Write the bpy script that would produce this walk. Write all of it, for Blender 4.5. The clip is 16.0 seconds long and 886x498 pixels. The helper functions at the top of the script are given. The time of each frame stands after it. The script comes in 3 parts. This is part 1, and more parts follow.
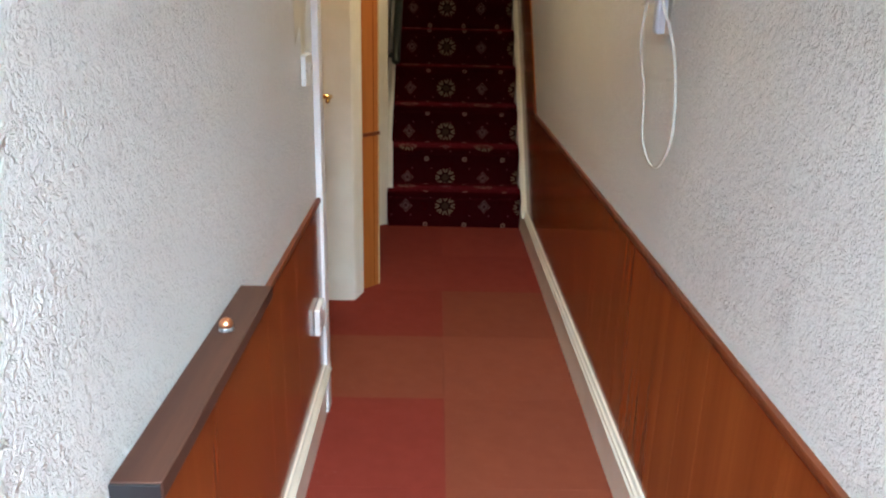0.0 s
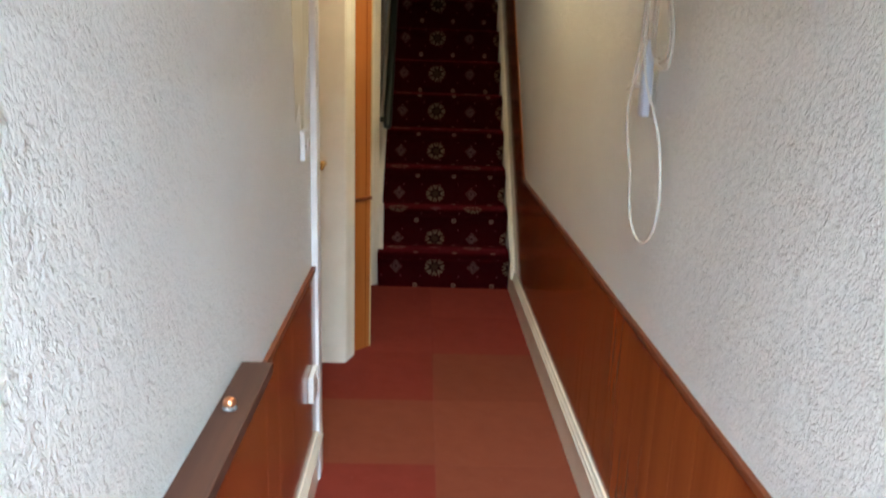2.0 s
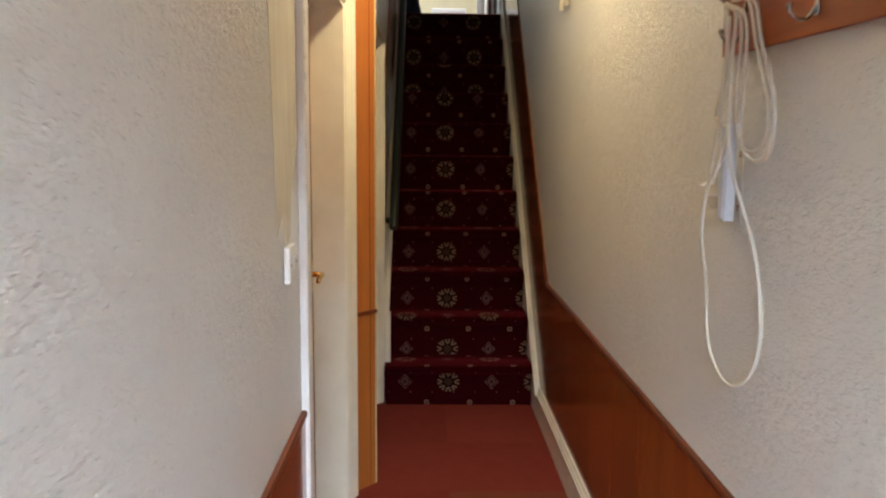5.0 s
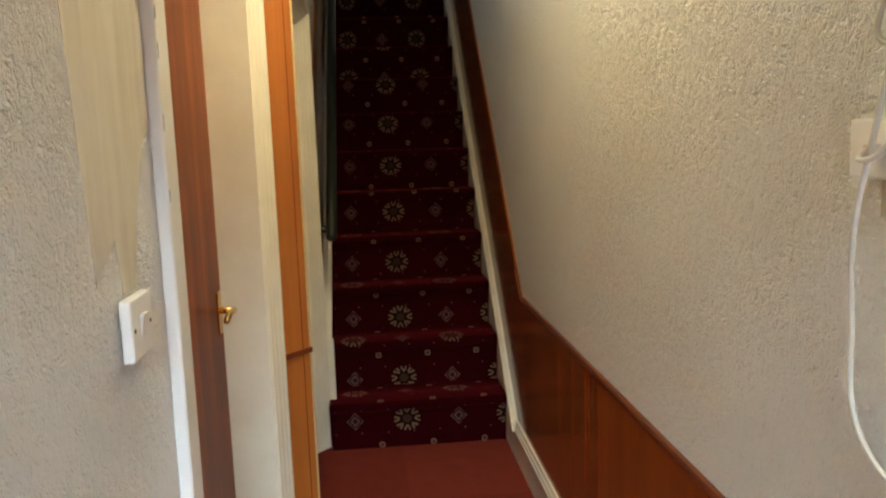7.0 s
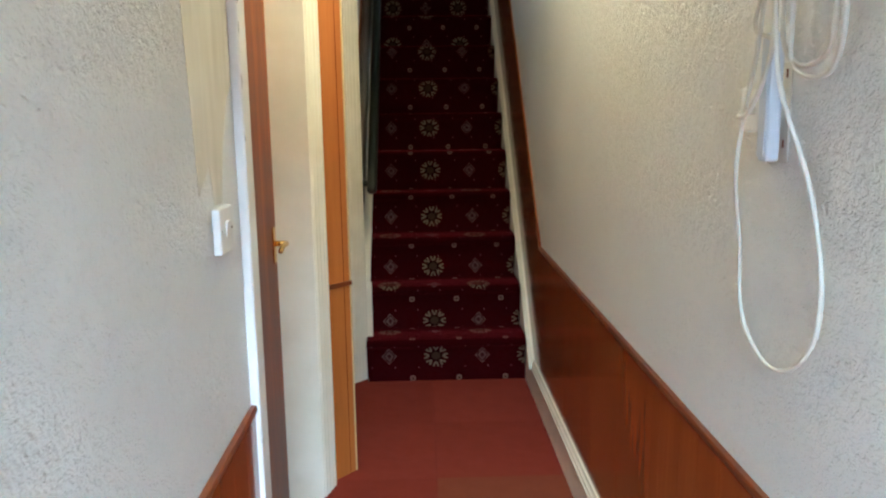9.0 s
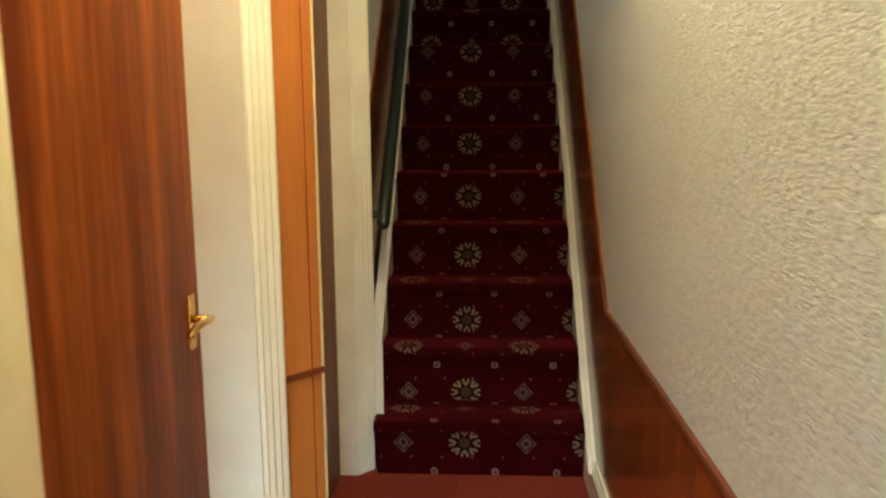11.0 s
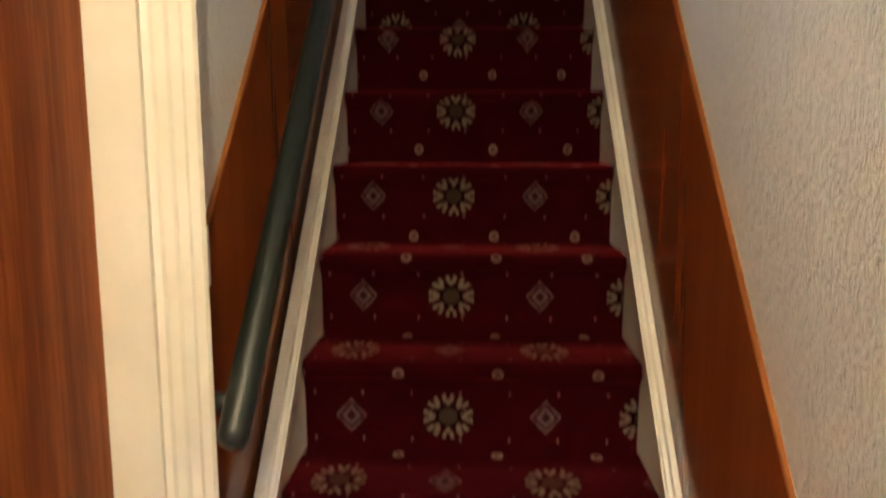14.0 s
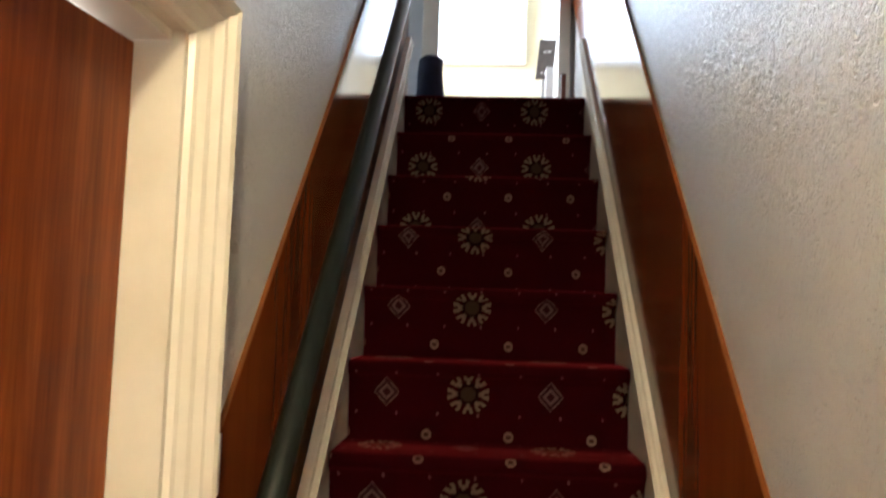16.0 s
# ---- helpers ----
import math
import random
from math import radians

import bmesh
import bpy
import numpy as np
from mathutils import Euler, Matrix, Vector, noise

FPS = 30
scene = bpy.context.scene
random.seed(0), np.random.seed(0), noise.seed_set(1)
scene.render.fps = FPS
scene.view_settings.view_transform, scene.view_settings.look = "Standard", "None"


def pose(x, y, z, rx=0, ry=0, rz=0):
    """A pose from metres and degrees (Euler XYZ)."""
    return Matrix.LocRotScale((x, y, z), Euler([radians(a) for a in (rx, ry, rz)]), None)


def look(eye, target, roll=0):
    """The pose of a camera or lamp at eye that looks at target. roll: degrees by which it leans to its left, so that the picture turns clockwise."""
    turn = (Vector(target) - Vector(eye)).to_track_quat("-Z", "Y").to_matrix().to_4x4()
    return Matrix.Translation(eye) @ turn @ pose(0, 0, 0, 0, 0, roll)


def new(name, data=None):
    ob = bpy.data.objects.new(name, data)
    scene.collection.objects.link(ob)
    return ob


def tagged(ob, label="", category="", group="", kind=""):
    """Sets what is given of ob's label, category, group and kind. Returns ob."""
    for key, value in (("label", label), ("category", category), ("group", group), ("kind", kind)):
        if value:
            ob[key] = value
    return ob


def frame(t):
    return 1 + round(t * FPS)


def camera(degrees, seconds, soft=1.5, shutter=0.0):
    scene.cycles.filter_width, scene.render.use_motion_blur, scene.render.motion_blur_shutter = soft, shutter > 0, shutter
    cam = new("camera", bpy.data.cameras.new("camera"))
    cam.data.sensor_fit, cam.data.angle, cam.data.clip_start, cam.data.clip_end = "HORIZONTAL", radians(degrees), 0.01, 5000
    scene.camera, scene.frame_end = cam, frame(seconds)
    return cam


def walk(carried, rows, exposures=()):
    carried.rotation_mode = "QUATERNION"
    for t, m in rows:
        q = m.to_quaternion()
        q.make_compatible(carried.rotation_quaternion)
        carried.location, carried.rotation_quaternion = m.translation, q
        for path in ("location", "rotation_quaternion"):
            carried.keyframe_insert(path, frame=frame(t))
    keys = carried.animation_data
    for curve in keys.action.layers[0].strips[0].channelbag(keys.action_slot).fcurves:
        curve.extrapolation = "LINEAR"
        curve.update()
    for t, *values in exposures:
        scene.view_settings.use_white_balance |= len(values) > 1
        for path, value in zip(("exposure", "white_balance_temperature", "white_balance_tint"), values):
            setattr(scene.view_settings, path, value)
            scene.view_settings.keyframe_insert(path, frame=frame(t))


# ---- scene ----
cam = camera(60.4, 16.0, soft=2.2, shutter=0.5)
PATH = [
    (0, (-0.525, -4.277, 1.307), (-0.496, -2.383, 0.667), 1.4),
    (0.5, (-0.53, -4.28, 1.307), (-0.474, -2.395, 0.641), 2.3),
    (1, (-0.538, -4.289, 1.311), (-0.483, -2.4, 0.657), 2.3),
    (1.5, (-0.54, -4.296, 1.338), (-0.485, -2.389, 0.738), 2.2),
    (2, (-0.546, -4.312, 1.367), (-0.484, -2.378, 0.86), 1.9),
    (2.5, (-0.533, -4.368, 1.432), (-0.474, -2.413, 1.017), 2.9),
    (3, (-0.535, -4.348, 1.422), (-0.476, -2.374, 1.108), 1.8),
    (3.5, (-0.536, -4.353, 1.438), (-0.508, -2.372, 1.165), 2.1),
    (6, (-0.582, -3.411, 1.321), (-0.49, -1.432, 1.048), -1.4),
    (6.5, (-0.576, -3.27, 1.322), (-0.431, -1.295, 1.046), -1.9),
    (7, (-0.559, -3.22, 1.321), (-0.383, -1.247, 1.045), -1.9),
    (7.5, (-0.543, -3.445, 1.32), (-0.382, -1.475, 1.013), -1.5),
    (8, (-0.542, -3.684, 1.325), (-0.424, -1.719, 0.972), -0.9),
    (10.5, (-0.419, -2.988, 1.267), (-0.462, -1.021, 0.909), -0.8),
    (11, (-0.387, -2.676, 1.282), (-0.492, -0.704, 0.967), -0.4),
    (11.5, (-0.436, -2.299, 1.264), (-0.578, -0.342, 0.877), -0.5),
    (12, (-0.433, -1.972, 1.25), (-0.593, -0.041, 0.756), -0.7),
    (12.5, (-0.448, -1.654, 1.279), (-0.577, 0.267, 0.736), 0.0),
    (13, (-0.468, -1.321, 1.259), (-0.483, 0.593, 0.678), -0.2),
    (13.5, (-0.426, -1.097, 1.307), (-0.432, 0.822, 0.745), -0.6),
    (14, (-0.395, -1.043, 1.38), (-0.478, 0.932, 1.078), 0.0),
    (14.5, (-0.408, -1.022, 1.411), (-0.47, 0.977, 1.41), 0.7),
    (15, (-0.413, -1.034, 1.428), (-0.473, 0.955, 1.629), 1.4),
    (15.5, (-0.422, -1.025, 1.431), (-0.483, 0.954, 1.718), 1.5),
    (16, (-0.408, -1.046, 1.429), (-0.528, 0.943, 1.594), 1.8),
]

# exposure and white balance of the clip's camera
EXPOSURES = [
    (0.0, 0.18, 5850, 7), (2.0, 0.16, 5850, 5), (3.7, -0.08, 5950, 8), (5.8, 0.25, 6400, 9), (6.5, 0.25, 6500, 7), (7.0, 0.3, 6250, 2), (7.5, 0.55, 6000, 1), (8.2, 0.6, 4800, 0),
    (10.5, 0.75, 6250, -5), (11.5, 0.95, 6150, -2), (12.0, 1.15, 5500, 1), (12.5, 1.45, 5800, 5), (14.0, 1.7, 5950, 10), (15.0, 1.62, 5800, 9), (16.0, 1.48, 5800, 10),
]
walk(cam, [(t, look(eye, target, roll)) for t, eye, target, roll in PATH], EXPOSURES)

# ---- world and lights ----
world = bpy.data.worlds.new("sky")
scene.world = world
world.use_nodes = True
_nt = world.node_tree
_sky = _nt.nodes.new("ShaderNodeTexSky")
_sky.sky_type = "NISHITA"
_sky.sun_disc = False
_sky.sun_elevation = radians(40)
_sky.sun_rotation = radians(30)
_bg = _nt.nodes["Background"]
_bg.inputs["Strength"].default_value = 0.12
_nt.links.new(_sky.outputs["Color"], _bg.inputs["Color"])


def area(name, eye, target, w, h, power, colour):
    d = bpy.data.lights.new(name, "AREA")
    d.shape, d.size, d.size_y, d.energy, d.color = "RECTANGLE", w, h, power, colour
    ob = new(name, d)
    ob.matrix_world = look(eye, target)
    return ob


def bulb(name, at, power, colour, radius=0.05):
    d = bpy.data.lights.new(name, "POINT")
    d.energy, d.color, d.shadow_soft_size = power, colour, radius
    ob = new(name, d)
    ob.location = at
    return ob


# daylight in the open front door, the hall's ceiling bulb, added lamps for the upper room's daylight
area("daylight_front_door", (-0.43, -5.95, 3.05), (-0.43, -3.4, 0.9), 1.7, 1.8, 1650.0, (0.82, 0.92, 1.0))
bulb("hall_bulb_light", (-0.42, -1.5, 2.33), 27.5, (1.0, 0.77, 0.44))
# helper lamp at the added window, makes the stair wall and panels glisten
area("upper_added_light", (-0.7, 5.27, 4.05), (-0.62, 4.0, 3.85), 1.0, 0.9, 11.0, (0.74, 0.87, 1.0))
area("upper_room_light", (-1.55, 4.0, 3.6), (0.0, 3.6, 3.0), 1.0, 1.1, 42.0, (0.92, 0.96, 1.0))
area("back_room_light", (-2.7, -0.45, 1.3), (-0.9, -0.45, 1.5), 0.8, 1.0, 60.0, (1.0, 0.97, 0.92))


# ---- materials ----
class Nodes:
    """Short hand for building one node tree."""

    def __init__(self, name):
        self.mat = bpy.data.materials.new(name)
        self.mat.use_nodes = True
        self.t = self.mat.node_tree
        self.bsdf = self.t.nodes["Principled BSDF"]

    def add(self, kind, **inputs):
        n = self.t.nodes.new(kind)
        for k, v in inputs.items():
            self.put(n.inputs[k.replace("_", " ")], v)
        return n

    def put(self, socket, v):
        if isinstance(v, bpy.types.NodeSocket):
            self.t.links.new(v, socket)
        else:
            socket.default_value = v

    def math(self, op, a, b=0.0, c=0.0):
        n = self.t.nodes.new("ShaderNodeMath")
        n.operation = op
        for s, v in zip(n.inputs, (a, b, c)):
            self.put(s, v)
        return n.outputs[0]

    def coords(self, sx=1.0, sy=1.0, sz=1.0, kind="Object"):
        tc = self.t.nodes.new("ShaderNodeTexCoord")
        m = self.t.nodes.new("ShaderNodeMapping")
        m.inputs["Scale"].default_value = (sx, sy, sz)
        self.t.links.new(tc.outputs[kind], m.inputs["Vector"])
        return m.outputs["Vector"]

    def noise(self, vec, scale, detail=4.0, rough=0.55, distort=0.0):
        n = self.t.nodes.new("ShaderNodeTexNoise")
        self.put(n.inputs["Vector"], vec)
        n.inputs["Scale"].default_value, n.inputs["Detail"].default_value = scale, detail
        n.inputs["Roughness"].default_value, n.inputs["Distortion"].default_value = rough, distort
        return n.outputs["Fac"]

    def ramp(self, fac, stops):
        n = self.t.nodes.new("ShaderNodeValToRGB")
        self.put(n.inputs["Fac"], fac)
        e = n.color_ramp.elements
        while len(e) < len(stops):
            e.new(0.5)
        for el, (p, c) in zip(e, stops):
            el.position, el.color = p, (*c, 1.0)
        return n.outputs["Color"]

    def mix(self, fac, a, b):
        n = self.t.nodes.new("ShaderNodeMix")
        n.data_type = "RGBA"
        self.put(n.inputs[0], fac)
        for s, v in ((n.inputs[6], a), (n.inputs[7], b)):
            self.put(s, (*v, 1.0) if isinstance(v, tuple) else v)
        return n.outputs[2]

    def bump(self, height, strength, distance):
        n = self.t.nodes.new("ShaderNodeBump")
        self.put(n.inputs["Height"], height)
        n.inputs["Strength"].default_value, n.inputs["Distance"].default_value = strength, distance
        self.t.links.new(n.outputs["Normal"], self.bsdf.inputs["Normal"])

    def done(self, colour, rough, metal=0.0, coat=0.0):
        self.put(self.bsdf.inputs["Base Color"], (*colour, 1.0) if isinstance(colour, tuple) else colour)
        self.put(self.bsdf.inputs["Roughness"], rough)
        self.bsdf.inputs["Metallic"].default_value = metal
        self.bsdf.inputs["Coat Weight"].default_value = coat
        return self.mat


def plaster_mat():
    """Blown, dashed wall paper: raised irregular ridges under cream white paint."""
    n = Nodes("textured_wallpaper")
    v = n.coords(1.0, 1.0, 0.8)
    clump = n.noise(v, 44.0, 2.0, 0.5, 0.8)
    big = n.noise(v, 84.0, 2.0, 0.55, 1.4)
    fine = n.noise(v, 230.0, 3.0, 0.65, 0.6)
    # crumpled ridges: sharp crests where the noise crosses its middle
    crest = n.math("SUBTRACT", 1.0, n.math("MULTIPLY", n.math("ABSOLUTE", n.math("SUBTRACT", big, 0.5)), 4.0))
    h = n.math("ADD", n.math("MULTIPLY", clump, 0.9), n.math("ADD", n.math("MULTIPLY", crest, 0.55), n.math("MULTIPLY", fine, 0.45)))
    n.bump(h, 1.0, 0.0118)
    stain = n.noise(n.coords(), 1.7, 4.0)
    tone = n.ramp(stain, [(0.3, (0.79, 0.775, 0.73)), (0.7, (0.86, 0.85, 0.805))])
    # shade between the fibres put into the colour: darker where relief is low
    dimple_shade = n.ramp(h, [(0.70, (1.0, 1.0, 1.0)), (1.0, (0.0, 0.0, 0.0))])
    col = n.mix(n.math("MULTIPLY", dimple_shade, 0.13), tone, (0.55, 0.54, 0.50))
    n.bsdf.inputs["Specular IOR Level"].default_value = 0.65
    return n.done(col, 0.3)


def paint_mat(name, a, b, rough=0.35, scale=9.0, bump=0.15, stretch=1.0):
    n = Nodes(name)
    v = n.coords(1, 1, stretch)
    f = n.noise(v, scale, 5.0, 0.6)
    n.bump(n.noise(n.coords(1, 1, 0.2), 60.0, 3.0), bump, 0.002)
    return n.done(n.ramp(f, [(0.35, a), (0.65, b)]), rough)


def wood_mat(name, dark, mid, light, rough, scale=1.0, coat=0.0, along="Z", random_shift=True, gloss=0.28, spread=0.18):
    """Straight grained veneer; the grain runs along the given axis."""
    n = Nodes(name)
    s = {"X": (0.05, 1, 1), "Y": (1, 0.05, 1), "Z": (1, 1, 0.05)}[along]
    v = n.coords(*s)
    if random_shift:
        info = n.t.nodes.new("ShaderNodeObjectInfo")
        add = n.t.nodes.new("ShaderNodeVectorMath")
        comb = n.t.nodes.new("ShaderNodeCombineXYZ")
        shift = n.math("MULTIPLY", info.outputs["Random"], 7.0)
        for k in range(3):
            n.t.links.new(shift, comb.inputs[k])
        n.t.links.new(v, add.inputs[0])
        n.t.links.new(comb.outputs[0], add.inputs[1])
        v = add.outputs[0]
    broad = n.noise(v, 9.0 * scale, 3.0, 0.5, 0.4)
    grain = n.noise(v, 70.0 * scale, 4.0, 0.65, 0.2)
    pores = n.noise(v, 260.0 * scale, 2.0, 0.5)
    f = n.math("ADD", n.math("MULTIPLY", broad, 0.6), n.math("ADD", n.math("MULTIPLY", grain, 0.3), n.math("MULTIPLY", pores, 0.1)))
    col = n.ramp(f, [(0.5 - spread, dark), (0.5, mid), (0.5 + spread, light)])
    n.bsdf.inputs["Specular IOR Level"].default_value = gloss
    r = n.math("MULTIPLY_ADD", broad, 0.1, rough - 0.05)
    return n.done(col, r, 0.0, coat)


def carpet_mat():
    """Red patterned stair carpet: petal rings, lozenges, small rings and flecks in a half-drop repeat."""
    n = Nodes("patterned_stair_carpet")
    REP = 0.455
    uv = n.t.nodes.new("ShaderNodeTexCoord").outputs["UV"]
    sep = n.t.nodes.new("ShaderNodeSeparateXYZ")
    # woven in tufts: the pattern steps from tuft to tuft
    tuft = n.t.nodes.new("ShaderNodeVectorMath")
    tuft.operation = "SNAP"
    n.t.links.new(uv, tuft.inputs[0])
    tuft.inputs[1].default_value = (0.0033, 0.0033, 1.0)
    n.t.links.new(tuft.outputs[0], sep.inputs[0])
    u, v = sep.outputs[0], sep.outputs[1]

    def cell(du, dv, size=REP):
        """Offsets from the nearest lattice point, in metres."""
        a = n.math("SUBTRACT", n.math("MULTIPLY", n.math("FRACT", n.math("MULTIPLY_ADD", u, 1 / size, 0.5 - du)), size), size / 2)
        b = n.math("SUBTRACT", n.math("MULTIPLY", n.math("FRACT", n.math("MULTIPLY_ADD", v, 1 / size, 0.5 - dv)), size), size / 2)
        return a, b

    def radius(a, b):
        return n.math("SQRT", n.math("ADD", n.math("MULTIPLY", a, a), n.math("MULTIPLY", b, b)))

    def less(a, lim):
        return n.math("LESS_THAN", a, lim)

    def both(*m):
        out = m[0]
        for k in m[1:]:
            out = n.math("MULTIPLY", out, k)
        return out

    def either(a, b):
        return n.math("MAXIMUM", a, b)

    petal = core = edge = loz = loz_line = ring = fleck = None
    for du, dv in ((0.0, 0.0), (0.5, 0.5)):
        a, b = cell(du, dv)
        r = radius(a, n.math("MULTIPLY", b, 1.08))
        ang = n.math("ARCTAN2", b, a)
        wave = n.math("COSINE", n.math("MULTIPLY", ang, 8.0))
        # forked petals: a narrow stem that splits in two tips
        fork = n.math("COSINE", n.math("MULTIPLY", ang, 16.0))
        stem = both(less(r, 0.045), n.math("GREATER_THAN", r, 0.030), n.math("GREATER_THAN", wave, 0.15))
        tips = both(less(r, 0.059), n.math("GREATER_THAN", r, 0.040), less(fork, 0.30), n.math("GREATER_THAN", wave, -0.60))
        p1 = either(stem, tips)
        c1 = less(r, 0.0225)
        e1 = both(less(r, 0.033), n.math("SUBTRACT", 1.0, c1))
        petal = p1 if petal is None else either(petal, p1)
        core = c1 if core is None else either(core, c1)
        edge = e1 if edge is None else either(edge, e1)
    for du, dv in ((0.5, 0.0), (0.0, 0.5)):
        a, b = cell(du, dv)
        d = n.math("ADD", n.math("ABSOLUTE", a), n.math("MULTIPLY", n.math("ABSOLUTE", b), 0.9))
        l1 = less(d, 0.037)
        l2 = either(both(less(d, 0.037), n.math("GREATER_THAN", d, 0.032)), both(less(d, 0.022), n.math("GREATER_THAN", d, 0.013)))
        loz = l1 if loz is None else either(loz, l1)
        loz_line = l2 if loz_line is None else either(loz_line, l2)
    a, b = cell(0.5, 0.5, REP / 2)
    r = radius(a, b)
    ring = both(less(r, 0.0145), n.math("GREATER_THAN", r, 0.0065))
    ring_in = less(r, 0.0065)
    a, b = cell(0.25, 0.5, REP / 4)
    fleck = less(radius(a, n.math("MULTIPLY", b, 0.6)), 0.0034)

    pile = n.noise(uv, 420.0, 2.0, 0.6)
    wear = n.noise(uv, 6.0, 4.0)
    ground = n.mix(wear, (0.034, 0.0013, 0.0031), (0.048, 0.0018, 0.0042))
    col = n.mix(n.math("MULTIPLY", fleck, 0.7), ground, (0.24, 0.13, 0.12))
    col = n.mix(n.math("MULTIPLY", loz, 0.6), col, (0.060, 0.022, 0.026))
    col = n.mix(n.math("MULTIPLY", loz_line, 0.85), col, (0.20, 0.125, 0.105))
    col = n.mix(ring_in, col, (0.08, 0.03, 0.02))
    col = n.mix(n.math("MULTIPLY", ring, 0.85), col, (0.30, 0.19, 0.14))
    col = n.mix(n.math("MULTIPLY", edge, 0.85), col, (0.010, 0.002, 0.003))
    col = n.mix(core, col, (0.060, 0.036, 0.022))
    col = n.mix(petal, col, (0.22, 0.165, 0.108))
    dim = n.math("MULTIPLY_ADD", pile, 0.64, 0.32)
    mul = n.t.nodes.new("ShaderNodeVectorMath")
    mul.operation = "SCALE"
    n.t.links.new(col, mul.inputs[0])
    n.t.links.new(dim, mul.inputs["Scale"])
    n.bump(pile, 0.5, 0.004)
    n.bsdf.inputs["Specular IOR Level"].default_value = 0.02
    n.bsdf.inputs["Sheen Weight"].default_value = 0.3
    n.bsdf.inputs["Sheen Tint"].default_value = (0.75, 0.06, 0.07, 1.0)
    n.bsdf.inputs["Sheen Roughness"].default_value = 0.4
    return n.done(mul.outputs[0], 0.95)


def tile_mat(name, a, b):
    n = Nodes(name)
    v = n.coords()
    f = n.noise(v, 14.0, 5.0, 0.65)
    cord = n.noise(n.coords(1, 1, 1), 320.0, 3.0, 0.7)
    spot = n.math("GREATER_THAN", n.noise(v, 95.0, 1.0), 0.775)
    info = n.t.nodes.new("ShaderNodeObjectInfo")
    g = n.math("ADD", n.math("MULTIPLY", f, 0.6), n.math("MULTIPLY", info.outputs["Random"], 0.4))
    col = n.mix(n.math("MULTIPLY", spot, 0.25), n.ramp(g, [(0.25, a), (0.75, b)]), (0.5, 0.36, 0.3))
    n.bump(cord, 0.45, 0.003)
    n.bsdf.inputs["Specular IOR Level"].default_value = 0.12
    return n.done(col, 0.82)


def plain_mat(name, colour, rough, metal=0.0, vary=0.12, scale=30.0):
    n = Nodes(name)
    f = n.noise(n.coords(), scale, 4.0, 0.6)
    dark = tuple(c * (1 - vary) for c in colour)
    light = tuple(min(1.0, c * (1 + vary)) for c in colour)
    n.bump(f, 0.04, 0.001)
    return n.done(n.ramp(f, [(0.3, dark), (0.7, light)]), rough, metal)


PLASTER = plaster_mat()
SMOOTH = paint_mat("smooth_plaster", (0.50, 0.465, 0.385), (0.68, 0.645, 0.565), 0.6, 16.0, 0.4, 0.12)
GLOSS = paint_mat("cream_gloss_paint", (0.72, 0.68, 0.56), (0.80, 0.765, 0.65), 0.3, 6.0, 0.25)
WHITE = paint_mat("white_gloss_paint", (0.76, 0.76, 0.75), (0.83, 0.83, 0.82), 0.32, 8.0, 0.25)
CEIL = paint_mat("ceiling_paint", (0.72, 0.70, 0.66), (0.78, 0.76, 0.72), 0.8, 3.0, 0.3)
YELLOW = paint_mat("yellow_wall_paint", (0.70, 0.62, 0.40), (0.76, 0.68, 0.46), 0.6, 3.0, 0.2)
PANEL = wood_mat("teak_veneer_panel", (0.180, 0.041, 0.0085), (0.218, 0.053, 0.011), (0.258, 0.068, 0.014), 0.14)
BOARD = wood_mat("orange_teak_board", (0.30, 0.092, 0.018), (0.37, 0.120, 0.024), (0.44, 0.155, 0.034), 0.34)
DOOR = wood_mat("mahogany_door", (0.105, 0.019, 0.005), (0.175, 0.040, 0.009), (0.29, 0.084, 0.018), 0.34, gloss=0.08, spread=0.11)
CAPWOOD = wood_mat("dark_teak_capping", (0.095, 0.022, 0.007), (0.13, 0.031, 0.009), (0.17, 0.045, 0.013), 0.4, along="Y")
STAIRCAP = wood_mat("golden_teak_edge", (0.17, 0.053, 0.010), (0.22, 0.071, 0.013), (0.26, 0.088, 0.017), 0.4, along="Y")
LEDGE = wood_mat("dark_stained_ledge", (0.030, 0.012, 0.008), (0.052, 0.020, 0.013), (0.08, 0.033, 0.02), 0.55, along="Y")
RACKWOOD = wood_mat("varnished_pine_rack", (0.10, 0.018, 0.005), (0.19, 0.040, 0.010), (0.26, 0.066, 0.017), 0.3, along="Y")
CARPET = carpet_mat()
TILE_RED = tile_mat("red_carpet_tile", (0.165, 0.024, 0.015), (0.215, 0.036, 0.023))
TILE_BROWN = tile_mat("brown_carpet_tile", (0.158, 0.038, 0.019), (0.20, 0.053, 0.026))
PLASTIC = plain_mat("white_plastic", (0.78, 0.78, 0.76), 0.3, vary=0.04)
CABLE = plain_mat("cream_cable", (0.56, 0.54, 0.48), 0.4, vary=0.06)
CHROME = plain_mat("satin_chrome", (0.33, 0.315, 0.29), 0.25, 1.0, 0.15)
BRASS = plain_mat("polished_brass", (0.78, 0.52, 0.17), 0.2, 1.0, 0.1)
COPPER = plain_mat("copper_pipe", (0.72, 0.33, 0.17), 0.35, 1.0, 0.2)
BLACK = plain_mat("dark_green_rail_paint", (0.009, 0.014, 0.011), 0.42, vary=0.3)
BLACKEDGE = plain_mat("black_edge", (0.012, 0.012, 0.014), 0.4, vary=0.3)
NAVY = plain_mat("navy_fabric", (0.012, 0.018, 0.05), 0.9, vary=0.3)
FOIL = plain_mat("torn_edge_foil", (0.30, 0.29, 0.28), 0.45, 0.6, 0.8, 120.0)
